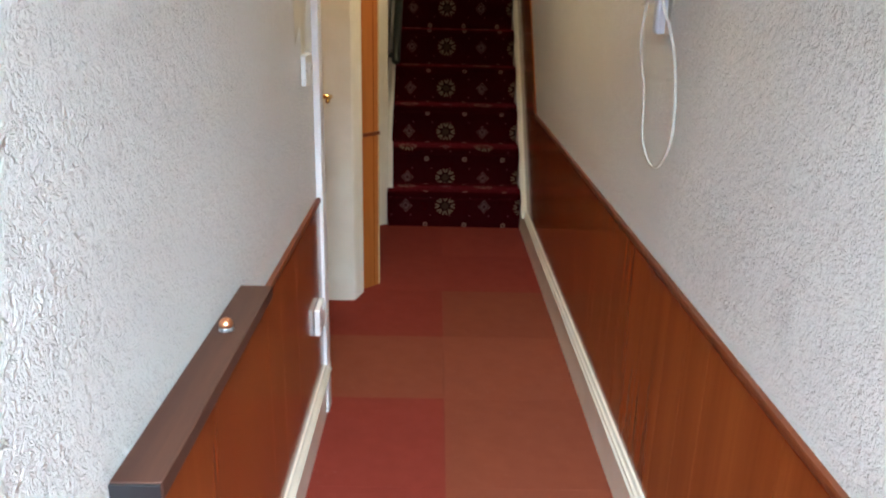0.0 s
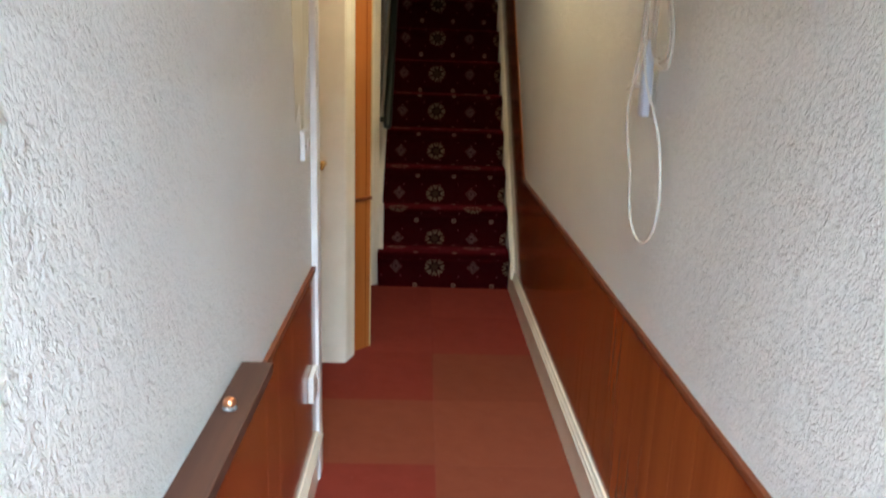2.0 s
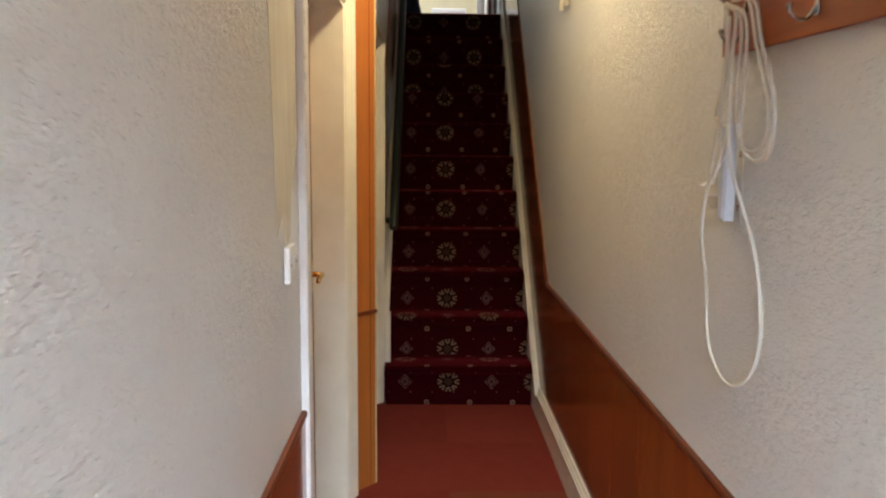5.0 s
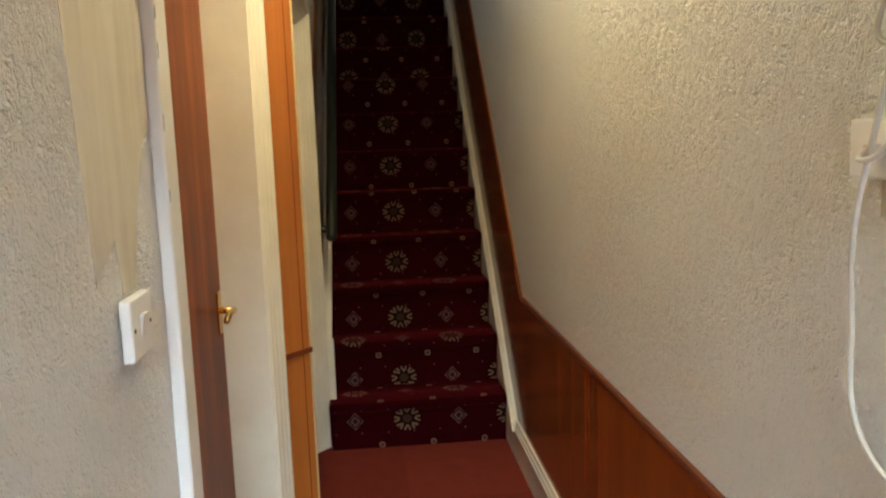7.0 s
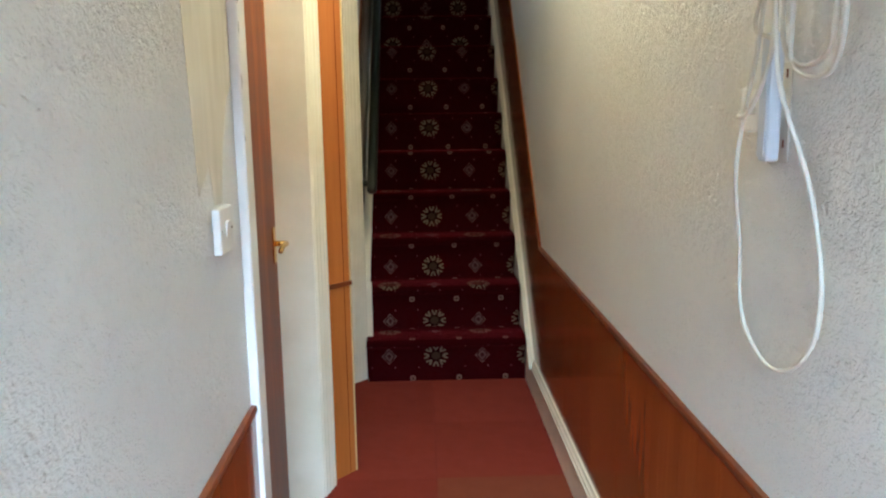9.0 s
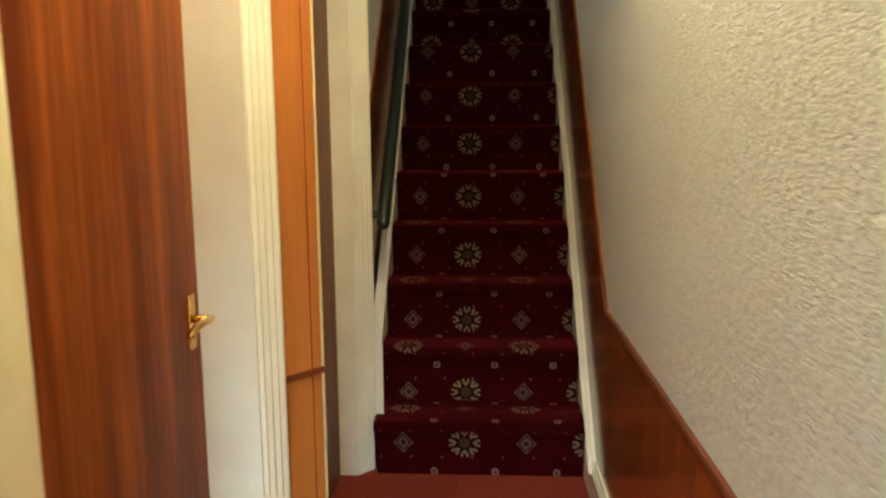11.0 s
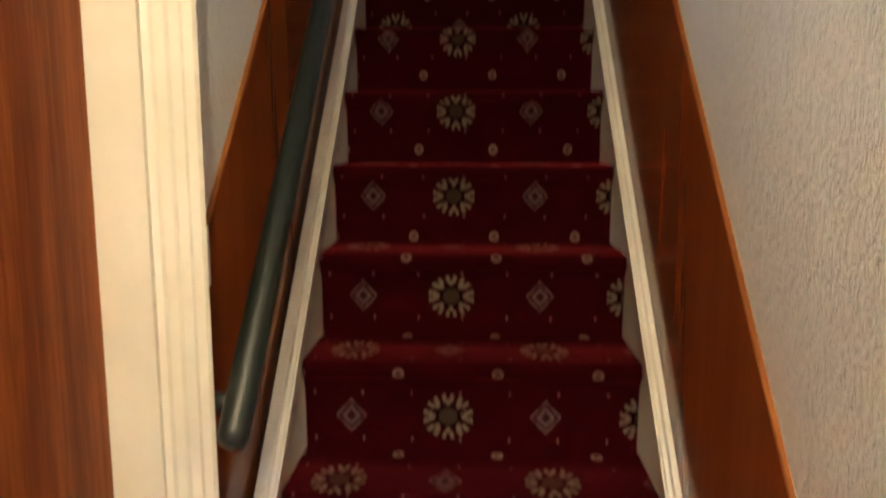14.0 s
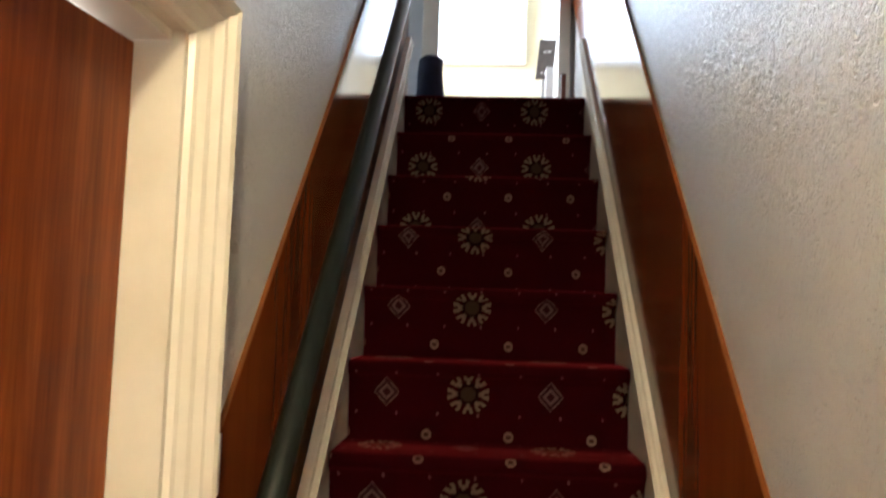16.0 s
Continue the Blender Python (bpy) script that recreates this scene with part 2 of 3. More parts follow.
GREYCARD = plain_mat("grey_card", (0.16, 0.14, 0.13), 0.6, vary=0.2)
EDGEPAINT = plain_mat("aged_cream_paint", (0.58, 0.47, 0.25), 0.45, vary=0.12)
EDGEPAINT2 = paint_mat("aged_cream_gloss", (0.68, 0.60, 0.40), (0.76, 0.68, 0.48), 0.35, 6.0, 0.2)
BARPLASTIC = plain_mat("pale_blue_grey_plastic", (0.52, 0.56, 0.63), 0.35, vary=0.04)
GROUT = plain_mat("dark_underlay", (0.16, 0.026, 0.016), 0.9, vary=0.2)
STREET = plain_mat("grey_paving", (0.30, 0.29, 0.27), 0.9, vary=0.25)
# self-lit material for the added upper window, brightens the doorway and its reflection
_glow_pane = Nodes("added_glow_pane")
_glow_pane.bsdf.inputs["Emission Color"].default_value = (0.80, 0.90, 1.0, 1.0)
_glow_pane.bsdf.inputs["Emission Strength"].default_value = 2.5
GLOWPANE = _glow_pane.done((0.6, 0.65, 0.7), 0.2)

# ---- mesh helpers ----
def mesh_of(name, bm, material, smooth=False):
    bmesh.ops.recalc_face_normals(bm, faces=bm.faces)
    me = bpy.data.meshes.new(name)
    bm.to_mesh(me)
    bm.free()
    me.materials.append(material)
    if smooth:
        for p in me.polygons:
            p.use_smooth = True
    return me


def part(name, bm, material, parent=None, label="", smooth=False):
    """One mesh object, under a thing or a part when given."""
    ob = new(name, mesh_of(name, bm, material, smooth))
    if parent is not None:
        ob.parent = parent
        ob.matrix_parent_inverse = parent.matrix_world.inverted()
    if label:
        ob["label"] = label
    return ob


def holder(name, at=(0, 0, 0)):
    ob = new(name)
    ob.location = at
    ob.matrix_world = Matrix.Translation(at)
    return ob


def add_box(bm, lo, hi, bevel=0.0):
    lo, hi = Vector(lo), Vector(hi)
    m = Matrix.LocRotScale((lo + hi) / 2, None, hi - lo)
    vs = bmesh.ops.create_cube(bm, size=1.0, matrix=m)["verts"]
    if bevel:
        es = list({e for v in vs for e in v.link_edges})
        bmesh.ops.bevel(bm, geom=es, offset=bevel, segments=2, profile=0.5, affect="EDGES")
    return bm


def box(lo, hi, bevel=0.0):
    return add_box(bmesh.new(), lo, hi, bevel)


def prism(points, d, bevel=0.0):
    """A flat polygon pushed along d into a solid."""
    bm = bmesh.new()
    a = [bm.verts.new(p) for p in points]
    b = [bm.verts.new(Vector(p) + Vector(d)) for p in points]
    bm.faces.new(a)
    bm.faces.new(b[::-1])
    k = len(a)
    for i in range(k):
        bm.faces.new((a[i], b[i], b[(i + 1) % k], a[(i + 1) % k]))
    if bevel:
        bmesh.ops.recalc_face_normals(bm, faces=bm.faces)
        bmesh.ops.bevel(bm, geom=list(bm.edges), offset=bevel, segments=2, profile=0.5, affect="EDGES")
    return bm


def sweep(profile, path, closed=False):
    """Moves an open or closed profile of vectors (given at each path station as a function) along the stations."""
    bm = bmesh.new()
    rows = [[bm.verts.new(p) for p in profile(s)] for s in path]
    k = len(rows[0])
    for r0, r1 in zip(rows, rows[1:]):
        for i in range(k):
            bm.faces.new((r0[i], r0[(i + 1) % k], r1[(i + 1) % k], r1[i]))
    bm.faces.new(rows[0])
    bm.faces.new(rows[-1][::-1])
    return bm


def smooth_line(points, steps=8):
    """Catmull-Rom through the points."""
    p = [Vector(q) for q in points]
    p = [2 * p[0] - p[1], *p, 2 * p[-1] - p[-2]]
    out = []
    for i in range(1, len(p) - 2):
        for s in range(steps):
            t = s / steps
            out.append(0.5 * (2 * p[i] + (p[i + 1] - p[i - 1]) * t + (2 * p[i - 1] - 5 * p[i] + 4 * p[i + 1] - p[i + 2]) * t * t
                              + (3 * p[i] - p[i - 1] - 3 * p[i + 1] + p[i + 2]) * t ** 3))
    out.append(p[-2])
    return out


def add_tube(bm, line, radius, sides=10, round_end=False):
    line = [Vector(q) for q in line]
    rads = [radius] * len(line)
    if round_end:
        a, b = line[0], line[-1]
        da, db = (line[0] - line[1]).normalized(), (line[-1] - line[-2]).normalized()
        line = [a + da * radius * 0.7, a + da * radius * 0.45] + line + [b + db * radius * 0.45, b + db * radius * 0.7]
        rads = [radius * 0.35, radius * 0.8] + rads + [radius * 0.8, radius * 0.35]
    rings, up = [], None
    for i, q in enumerate(line):
        d = (line[min(i + 1, len(line) - 1)] - line[max(i - 1, 0)]).normalized()
        if up is None:
            up = d.orthogonal().normalized()
        up = (up - d * up.dot(d)).normalized()
        side = d.cross(up)
        rings.append([bm.verts.new(q + (up * math.cos(6.28319 * k / sides) + side * math.sin(6.28319 * k / sides)) * rads[i]) for k in range(sides)])
    for r0, r1 in zip(rings, rings[1:]):
        for k in range(sides):
            bm.faces.new((r0[k], r0[(k + 1) % sides], r1[(k + 1) % sides], r1[k]))
    bm.faces.new(rings[0][::-1])
    bm.faces.new(rings[-1])
    return bm


def tube(line, radius, sides=10, round_end=False):
    return add_tube(bmesh.new(), line, radius, sides, round_end)


def wall_with_holes(name, plane, thick, a0, a1, z0, z1, holes, material):
    """A wall in a plane of constant x, from y=a0 to a1, with rectangular openings (y0, y1, z0, z1) through it."""
    ys = sorted({a0, a1, *[h[0] for h in holes], *[h[1] for h in holes]})
    bm = bmesh.new()
    for y0, y1 in zip(ys, ys[1:]):
        spans = [(z0, z1)]
        for h in holes:
            if h[0] < (y0 + y1) / 2 < h[1]:
                spans = [s for lo, hi in spans for s in ((lo, min(hi, h[2])), (max(lo, h[3]), hi)) if s[1] > s[0] + 1e-4]
        for lo, hi in spans:
            add_box(bm, (min(plane, plane + thick), y0, lo), (max(plane, plane + thick), y1, hi))
    bmesh.ops.remove_doubles(bm, verts=bm.verts, dist=1e-5)
    return tagged(part(name, bm, material), kind="structure")


# ---- plan ----
RISE, GOING, STEPS, NOSE = 0.215, 0.22, 11, -0.03
TOP_Z = RISE * STEPS
TOP_Y = NOSE + GOING * (STEPS - 1)
SLOPE = RISE / GOING
XR, XL, XS = 0.0, -0.868, -0.825          # wall faces: along the hall, and beside the stairs
Y_FRONT, Y_STRIP = -4.95, -2.05
DOOR1 = (-2.035, -1.134, 1.845)             # opening: near, far, head
DOOR2 = (-0.85, -0.008, 1.815)
DOOR_X = -0.982                            # face of both door leaves
DADO = 0.722


def dado_top(y):
    return DADO if y < -0.361 else DADO + 1.03 * (y + 0.361)


def string_top(y):
    return 0.425 + SLOPE * y


# ---- floor ----
floor = tagged(part("floor", box((-3.0, Y_FRONT - 0.3, -0.2), (1.0, 0.3, -0.006)), GROUT), "hall floor under red carpet tiles", "floor", kind="structure")
tagged(part("ground", box((-60, -70, -0.4), (60, Y_FRONT - 0.3, -0.12)), STREET), "grey paving outside the front door", "ground", kind="structure")
TILE = 0.49
X_LINE, Y_LINE = -0.474, -1.995
tile_mesh = {}
for col in range(-2, 1):
    for row in range(-6, 5):
        x0, y0 = X_LINE + col * TILE, Y_LINE + row * TILE
        x1, y1 = x0 + TILE, y0 + TILE
        x1 = min(x1, XR - 0.001)
        y1 = min(y1, 0.03)
        if y1 - y0 < 0.05 or x0 < -1.5 or y0 < -5.3:
            continue
        red = {(-1, -1): True, (0, -1): False, (-1, 0): False, (0, 0): False, (-1, 1): True, (0, 1): False, (0, 2): True, (0, -2): False, (-1, -2): True}.get((col, row), (row + col) % 2 == 0 or row > 1)
        key = (round(x1 - x0, 3), round(y1 - y0, 3), red)
        if key not in tile_mesh:
            g = 0.0002
            tile_mesh[key] = mesh_of("tile", box((g, g, -0.006), (key[0] - g, key[1] - g, 0.0), 0.0006), TILE_RED if red else TILE_BROWN)
        t_ob = new("tile", tile_mesh[key])
        t_ob.location = (x0, y0, random.uniform(0.0, 0.0006))
        t_ob.parent = floor

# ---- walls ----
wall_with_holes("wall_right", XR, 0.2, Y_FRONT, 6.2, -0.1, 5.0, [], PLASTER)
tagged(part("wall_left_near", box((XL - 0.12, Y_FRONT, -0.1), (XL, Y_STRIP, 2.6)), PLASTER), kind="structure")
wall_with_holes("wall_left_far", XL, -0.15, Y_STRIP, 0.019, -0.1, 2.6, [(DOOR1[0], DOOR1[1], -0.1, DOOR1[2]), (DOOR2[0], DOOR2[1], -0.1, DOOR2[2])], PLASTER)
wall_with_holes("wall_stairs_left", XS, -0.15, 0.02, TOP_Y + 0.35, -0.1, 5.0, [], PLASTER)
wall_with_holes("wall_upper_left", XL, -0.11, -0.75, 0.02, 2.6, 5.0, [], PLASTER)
# ceiling of the hall, and of the stairwell above the landing
tagged(part("ceiling", box((-3.0, Y_FRONT, 2.5), (XR, -0.62, 2.6)), CEIL), kind="structure")
tagged(part("ceiling_stairs", box((-2.5, -0.75, 4.8), (0.2, 6.2, 4.9)), CEIL), kind="structure")
tagged(part("wall_over_arch", box((XL, -0.74, 2.6), (XR, -0.62, 4.8)), PLASTER), kind="structure")
# front wall with the doorway that stands open behind the camera
fw = bmesh.new()
add_box(fw, (-3.0, Y_FRONT - 0.25, -0.1), (-0.85, Y_FRONT, 2.6))
add_box(fw, (-0.05, Y_FRONT - 0.25, -0.1), (0.3, Y_FRONT, 2.6))
add_box(fw, (-0.85, Y_FRONT - 0.25, 2.08), (-0.05, Y_FRONT, 2.6))
tagged(part("wall_front", fw, PLASTER), kind="structure")
# rooms behind the two doors, closed and plain
br = bmesh.new()
add_box(br, (-3.0, Y_STRIP, -0.1), (-2.9, 0.02, 2.5))
add_box(br, (-2.9, Y_STRIP - 0.1, -0.1), (XL - 0.12, Y_STRIP, 2.5))
add_box(br, (-2.9, -1.08, -0.1), (XL - 0.11, -0.98, 2.5))
add_box(br, (-2.9, 0.02, -0.1), (XS - 0.15, 0.12, 2.6))
tagged(part("wall_back_rooms", br, SMOOTH), kind="structure")

# ---- arch across the hall, with a rounded cream edge ----
ARCH_Y0, ARCH_Y1 = -0.74, -0.60


def arch_line(inset, steps=28):
    """The underside of the arch: short haunches out of both walls, flat elliptical head."""
    cx, half, spring, rise = (XR + XL) / 2, (XR - XL) / 2 - 0.012, 1.92, 0.42
    return [(cx + (half - inset) * math.cos(math.pi * k / steps), spring + (rise - inset) * math.sin(math.pi * k / steps) ** 0.9) for k in range(steps + 1)]


am = bmesh.new()
lower = arch_line(0.0)
front = [am.verts.new((x, ARCH_Y0 + 0.01, z)) for x, z in lower]
back = [am.verts.new((x, ARCH_Y1 - 0.01, z)) for x, z in lower]
topf = [am.verts.new((x, ARCH_Y0 + 0.01, 2.5)) for x, z in lower]
topb = [am.verts.new((x, ARCH_Y1 - 0.01, 2.5)) for x, z in lower]
for i in range(len(lower) - 1):
    for a, b in ((front, back), (front, topf), (back, topb), (topf, topb)):
        am.faces.new((a[i], a[i + 1], b[i + 1], b[i]))
arch = tagged(part("arch", am, PLASTER), "plastered arch across the hall with cream edges", "arch", kind="structure")
for y in (ARCH_Y0, ARCH_Y1):
    part("arch_edge", tube([(x, y + (0.012 if y == ARCH_Y0 else -0.012), z) for x, z in arch_line(0.004)], 0.011, 8), GLOSS, arch, "cream painted rounded edge", True)


# ---- stairs ----
stairs = tagged(holder("staircase", (-0.4, 0, 0)), "steep straight staircase with fitted red patterned carpet", "staircase", kind="structure")
CX0, CX1 = -0.790, -0.014


def carpet_profile():
    """Points (y, z, v) up the flight, with rounded nosings; v runs along the carpet."""
    pts = []
    rad = 0.022
    for k in range(1, STEPS + 1):
        face, nose, z = NOSE + 0.03 + GOING * (k - 1), NOSE + GOING * (k - 1), RISE * k
        base = RISE * (k - 1)
        shift = 0.435 * (k - 1) + {1: -0.124, 9: -0.048, 10: -0.078, 11: -0.125}.get(k, 0.0)
        pts.append((face, base, shift))
        pts.append((face - 0.002, base + 0.10, shift + 0.10))
        pts.append((face - 0.008, z - 0.062, shift + RISE - 0.062))
        for j in range(7):
            a = -math.pi / 2 + 0.45 + (math.pi - 0.45) * j / 6
            pts.append((nose + rad - rad * math.cos(a), z - rad + rad * math.sin(a), shift + RISE - 0.045 + 0.07 * j / 6))
        if k < STEPS:
            pts.append((nose + 0.13, z, shift + RISE + 0.11))
    pts.append((TOP_Y + 0.62, TOP_Z, 0.435 * STEPS + 0.55))
    return pts


cb = bmesh.new()
uvl = cb.loops.layers.uv.new("UVMap")
prof = carpet_profile()
NX = 12
grid = []
for i, (y, z, v) in enumerate(prof):
    row = []
    for k in range(NX + 1):
        x = CX0 + (CX1 - CX0) * k / NX
        # the carpet pulls in a little on the risers at both edges
        row.append((cb.verts.new((x, y, z + 0.0015 * noise.noise((x * 9, y * 9, z * 9)))), (x + 0.456, v)))
    grid.append(row)
for r0, r1 in zip(grid, grid[1:]):
    for k in range(NX):
        quad = (r0[k], r0[k + 1], r1[k + 1], r1[k])
        f = cb.faces.new([q[0] for q in quad])
        f.smooth = True
        for loop, q in zip(f.loops, quad):
            loop[uvl].uv = (q[1][0], (q[1][1] - 0.462) * 0.455 / 0.46)
part("carpet", cb, CARPET, stairs, "dark red carpet with cream petal rings and lozenges", True)
body = bmesh.new()
for k in range(1, STEPS + 1):
    add_box(body, (CX0, NOSE + 0.036 + GOING * (k - 1), 0.0), (CX1, NOSE + 0.036 + GOING * k + 0.02, RISE * k - 0.006))
part("tread_block", body, CAPWOOD, stairs)


def string_board(x0, x1, start):
    """Cream side board of the flight with a moulded top edge."""
    y1, yb = TOP_Y + 0.12, start
    pts = [(x0, yb, 0.0), (x0, yb, string_top(yb)), (x0, y1, string_top(y1)), (x0, y1, TOP_Z - 0.2), (x0, 0.3, 0.0)]
    return prism(pts, (x1 - x0, 0, 0))


def rail_mould(x, side, line, w=0.012, h=0.05):
    """A skirting top: three stepped beads along a line in the y-z plane, standing off the wall at x towards side."""
    steps = [(0.0, 0.0), (w, 0.0), (w * 1.25, 0.006), (w * 1.25, 0.013), (w * 0.8, 0.017), (w * 1.1, 0.024), (w * 1.1, 0.031), (w * 0.6, 0.036), (w * 0.75, 0.042), (w * 0.5, h), (0.0, h)]
    return sweep(lambda s: [(x + side * a, s[0], s[1] - h + b) for a, b in steps], line)


Y_ST = (0.178 - 0.425) / SLOPE
for x0, x1, side in ((XR - 0.0135, XR - 0.0085, -1), (XS + 0.018, XS + 0.034, 1)):
    st = part("string", string_board(x0, x1, Y_ST if side < 0 else 0.056), GLOSS, stairs, "cream painted side board")
    face = x0 if side < 0 else x1
    part("bead", rail_mould(face + (0.003 if side < 0 else -0.002), side, [(Y_ST, 0.182) if side < 0 else (0.056, string_top(0.056) + 0.004), (TOP_Y + 0.12, string_top(TOP_Y + 0.12) + 0.004)], 0.0185), GLOSS, st)

part("string_foot", box((XS + 0.020, 0.0525, 0.0), (XS + 0.064, 0.0605, string_top(0.06) + 0.006), 0.002), GLOSS, stairs, "cream painted foot of the side board")

# ---- skirting boards ----
for nm, x, side, ya, yb in (("baseboard_right", XR, -1, Y_FRONT, Y_ST), ("baseboard_left", XL, 1, Y_FRONT, Y_STRIP)):
    sk = tagged(part(nm, box((min(x + side * 0.008, x + side * 0.013), ya, 0.0), (max(x + side * 0.008, x + side * 0.013), yb, 0.13)), GLOSS), "cream skirting board with a moulded top", "skirting board", kind="structure")
    part("moulding", rail_mould(x + side * 0.008, side, [(ya, 0.178), (yb, 0.178)], 0.013), GLOSS, sk)


# ---- wooden dado panelling ----
def panelling(name, x, side, ya, yb, low, top, widths, label, cap=0.013, cap_wood=None):
    """Upright veneer boards between two lines, with fine open joints, and a thin capping."""
    base = tagged(holder(name, (x, ya, 0)), label, "wall panelling", kind="structure")
    out = 0.0125 if cap_wood is None else 0.0086
    cap_wood = cap_wood or CAPWOOD
    y = ya
    i = 0
    while y < yb - 0.01:
        w = widths[i % len(widths)]
        e = min(y + w, yb)
        g = 0.0012
        cuts = [c for c in (-0.361,) if y + g < c < e - g]
        ys = [y + g, *cuts, e - g]
        pts = [(x + side * 0.002, q, low(q)) for q in ys] + [(x + side * 0.002, q, top(q)) for q in ys[::-1]]
        part("panel", prism(pts, (side * 0.006, 0, 0)), PANEL, base)
        y = e
        i += 1
    ys = [q for q in (ya, -0.361, yb) if ya <= q <= yb]
    part("capping", sweep(lambda s: [(x + side * a, s[0], s[1] + b) for a, b in ((0.0, -cap), (out - 0.0015, -cap), (out, -cap + 0.003), (out, -0.002), (out - 0.002, 0.002), (0.0, 0.002))], [(q, top(q)) for q in ys]), cap_wood, base, "thin wooden capping strip")
    return base


flat = lambda q: 0.12
panelling("panelling_right", XR, -1, Y_FRONT, -0.27, flat, dado_top, (0.31, 0.12, 0.13, 0.16, 0.24, 0.11, 0.09, 0.13, 0.06, 0.28), "glossy red-brown teak veneer dado panelling")
panelling("panelling_stairs_right", XR, -1, -0.27, TOP_Y + 0.6, lambda q: max(0.1, string_top(q) - 0.1), dado_top, (1.2,), "glossy teak veneer panelling sloping up beside the stairs", 0.005, STAIRCAP)
panelling("panelling_left", XL, 1, Y_FRONT, Y_STRIP, flat, dado_top, (0.27, 0.14, 0.19, 0.22, 0.1), "glossy red-brown teak veneer dado panelling")
panelling("panelling_stairs_left", XS, 1, 0.056, TOP_Y + 0.3, lambda q: max(0.1, string_top(q) - 0.1), lambda q: dado_top(q), (1.2,), "glossy teak veneer panelling sloping up beside the handrail", 0.005, STAIRCAP)

# ---- white corner strip beside the first door ----
cs = bmesh.new()
add_box(cs, (XL - 0.002, Y_STRIP - 0.052, 0.0), (XL + 0.019, Y_STRIP + 0.012, 2.5), 0.004)
trim = tagged(part("trim_corner", cs, WHITE), "white painted corner strip with chipped edge", "trim", kind="structure")

chips = random.Random(7)
for k in range(14):
    z, long, wide = 0.35 + 2.0 * chips.random() if k > 8 else 1.25 + 0.1 * k, chips.uniform(0.01, 0.035), chips.uniform(0.0012, 0.003)
    y = Y_STRIP - 0.0525
    part("chip", prism([(XL + 0.0192, y + 0.003, z), (XL + 0.0192, y + 0.003 + wide, z + long * 0.3), (XL + 0.0192, y + 0.003 + wide * 0.6, z + long), (XL + 0.0192, y + 0.0025, z + long * 0.8)], (0.0004, 0, 0)), LEDGE, trim, "bare chip in the paint")

# smooth making-good above the switch
pp = [(XL, -2.45, 2.5), (XL, -2.42, 1.75), (XL, -2.385, 1.42), (XL, -2.37, 1.26), (XL, -2.36, 1.175), (XL, -2.34, 1.19), (XL, -2.29, 1.22), (XL, -2.275, 1.15), (XL, -2.225, 1.15), (XL, -2.2, 1.24), (XL, -2.15, 1.33), (XL, -2.11, 1.36), (XL, -2.09, 2.5)]
tagged(part("plaster_patch", prism(pp, (0.0007, 0, 0)), SMOOTH), "smooth bare plaster patch above the light switch", "plaster patch", kind="structure")


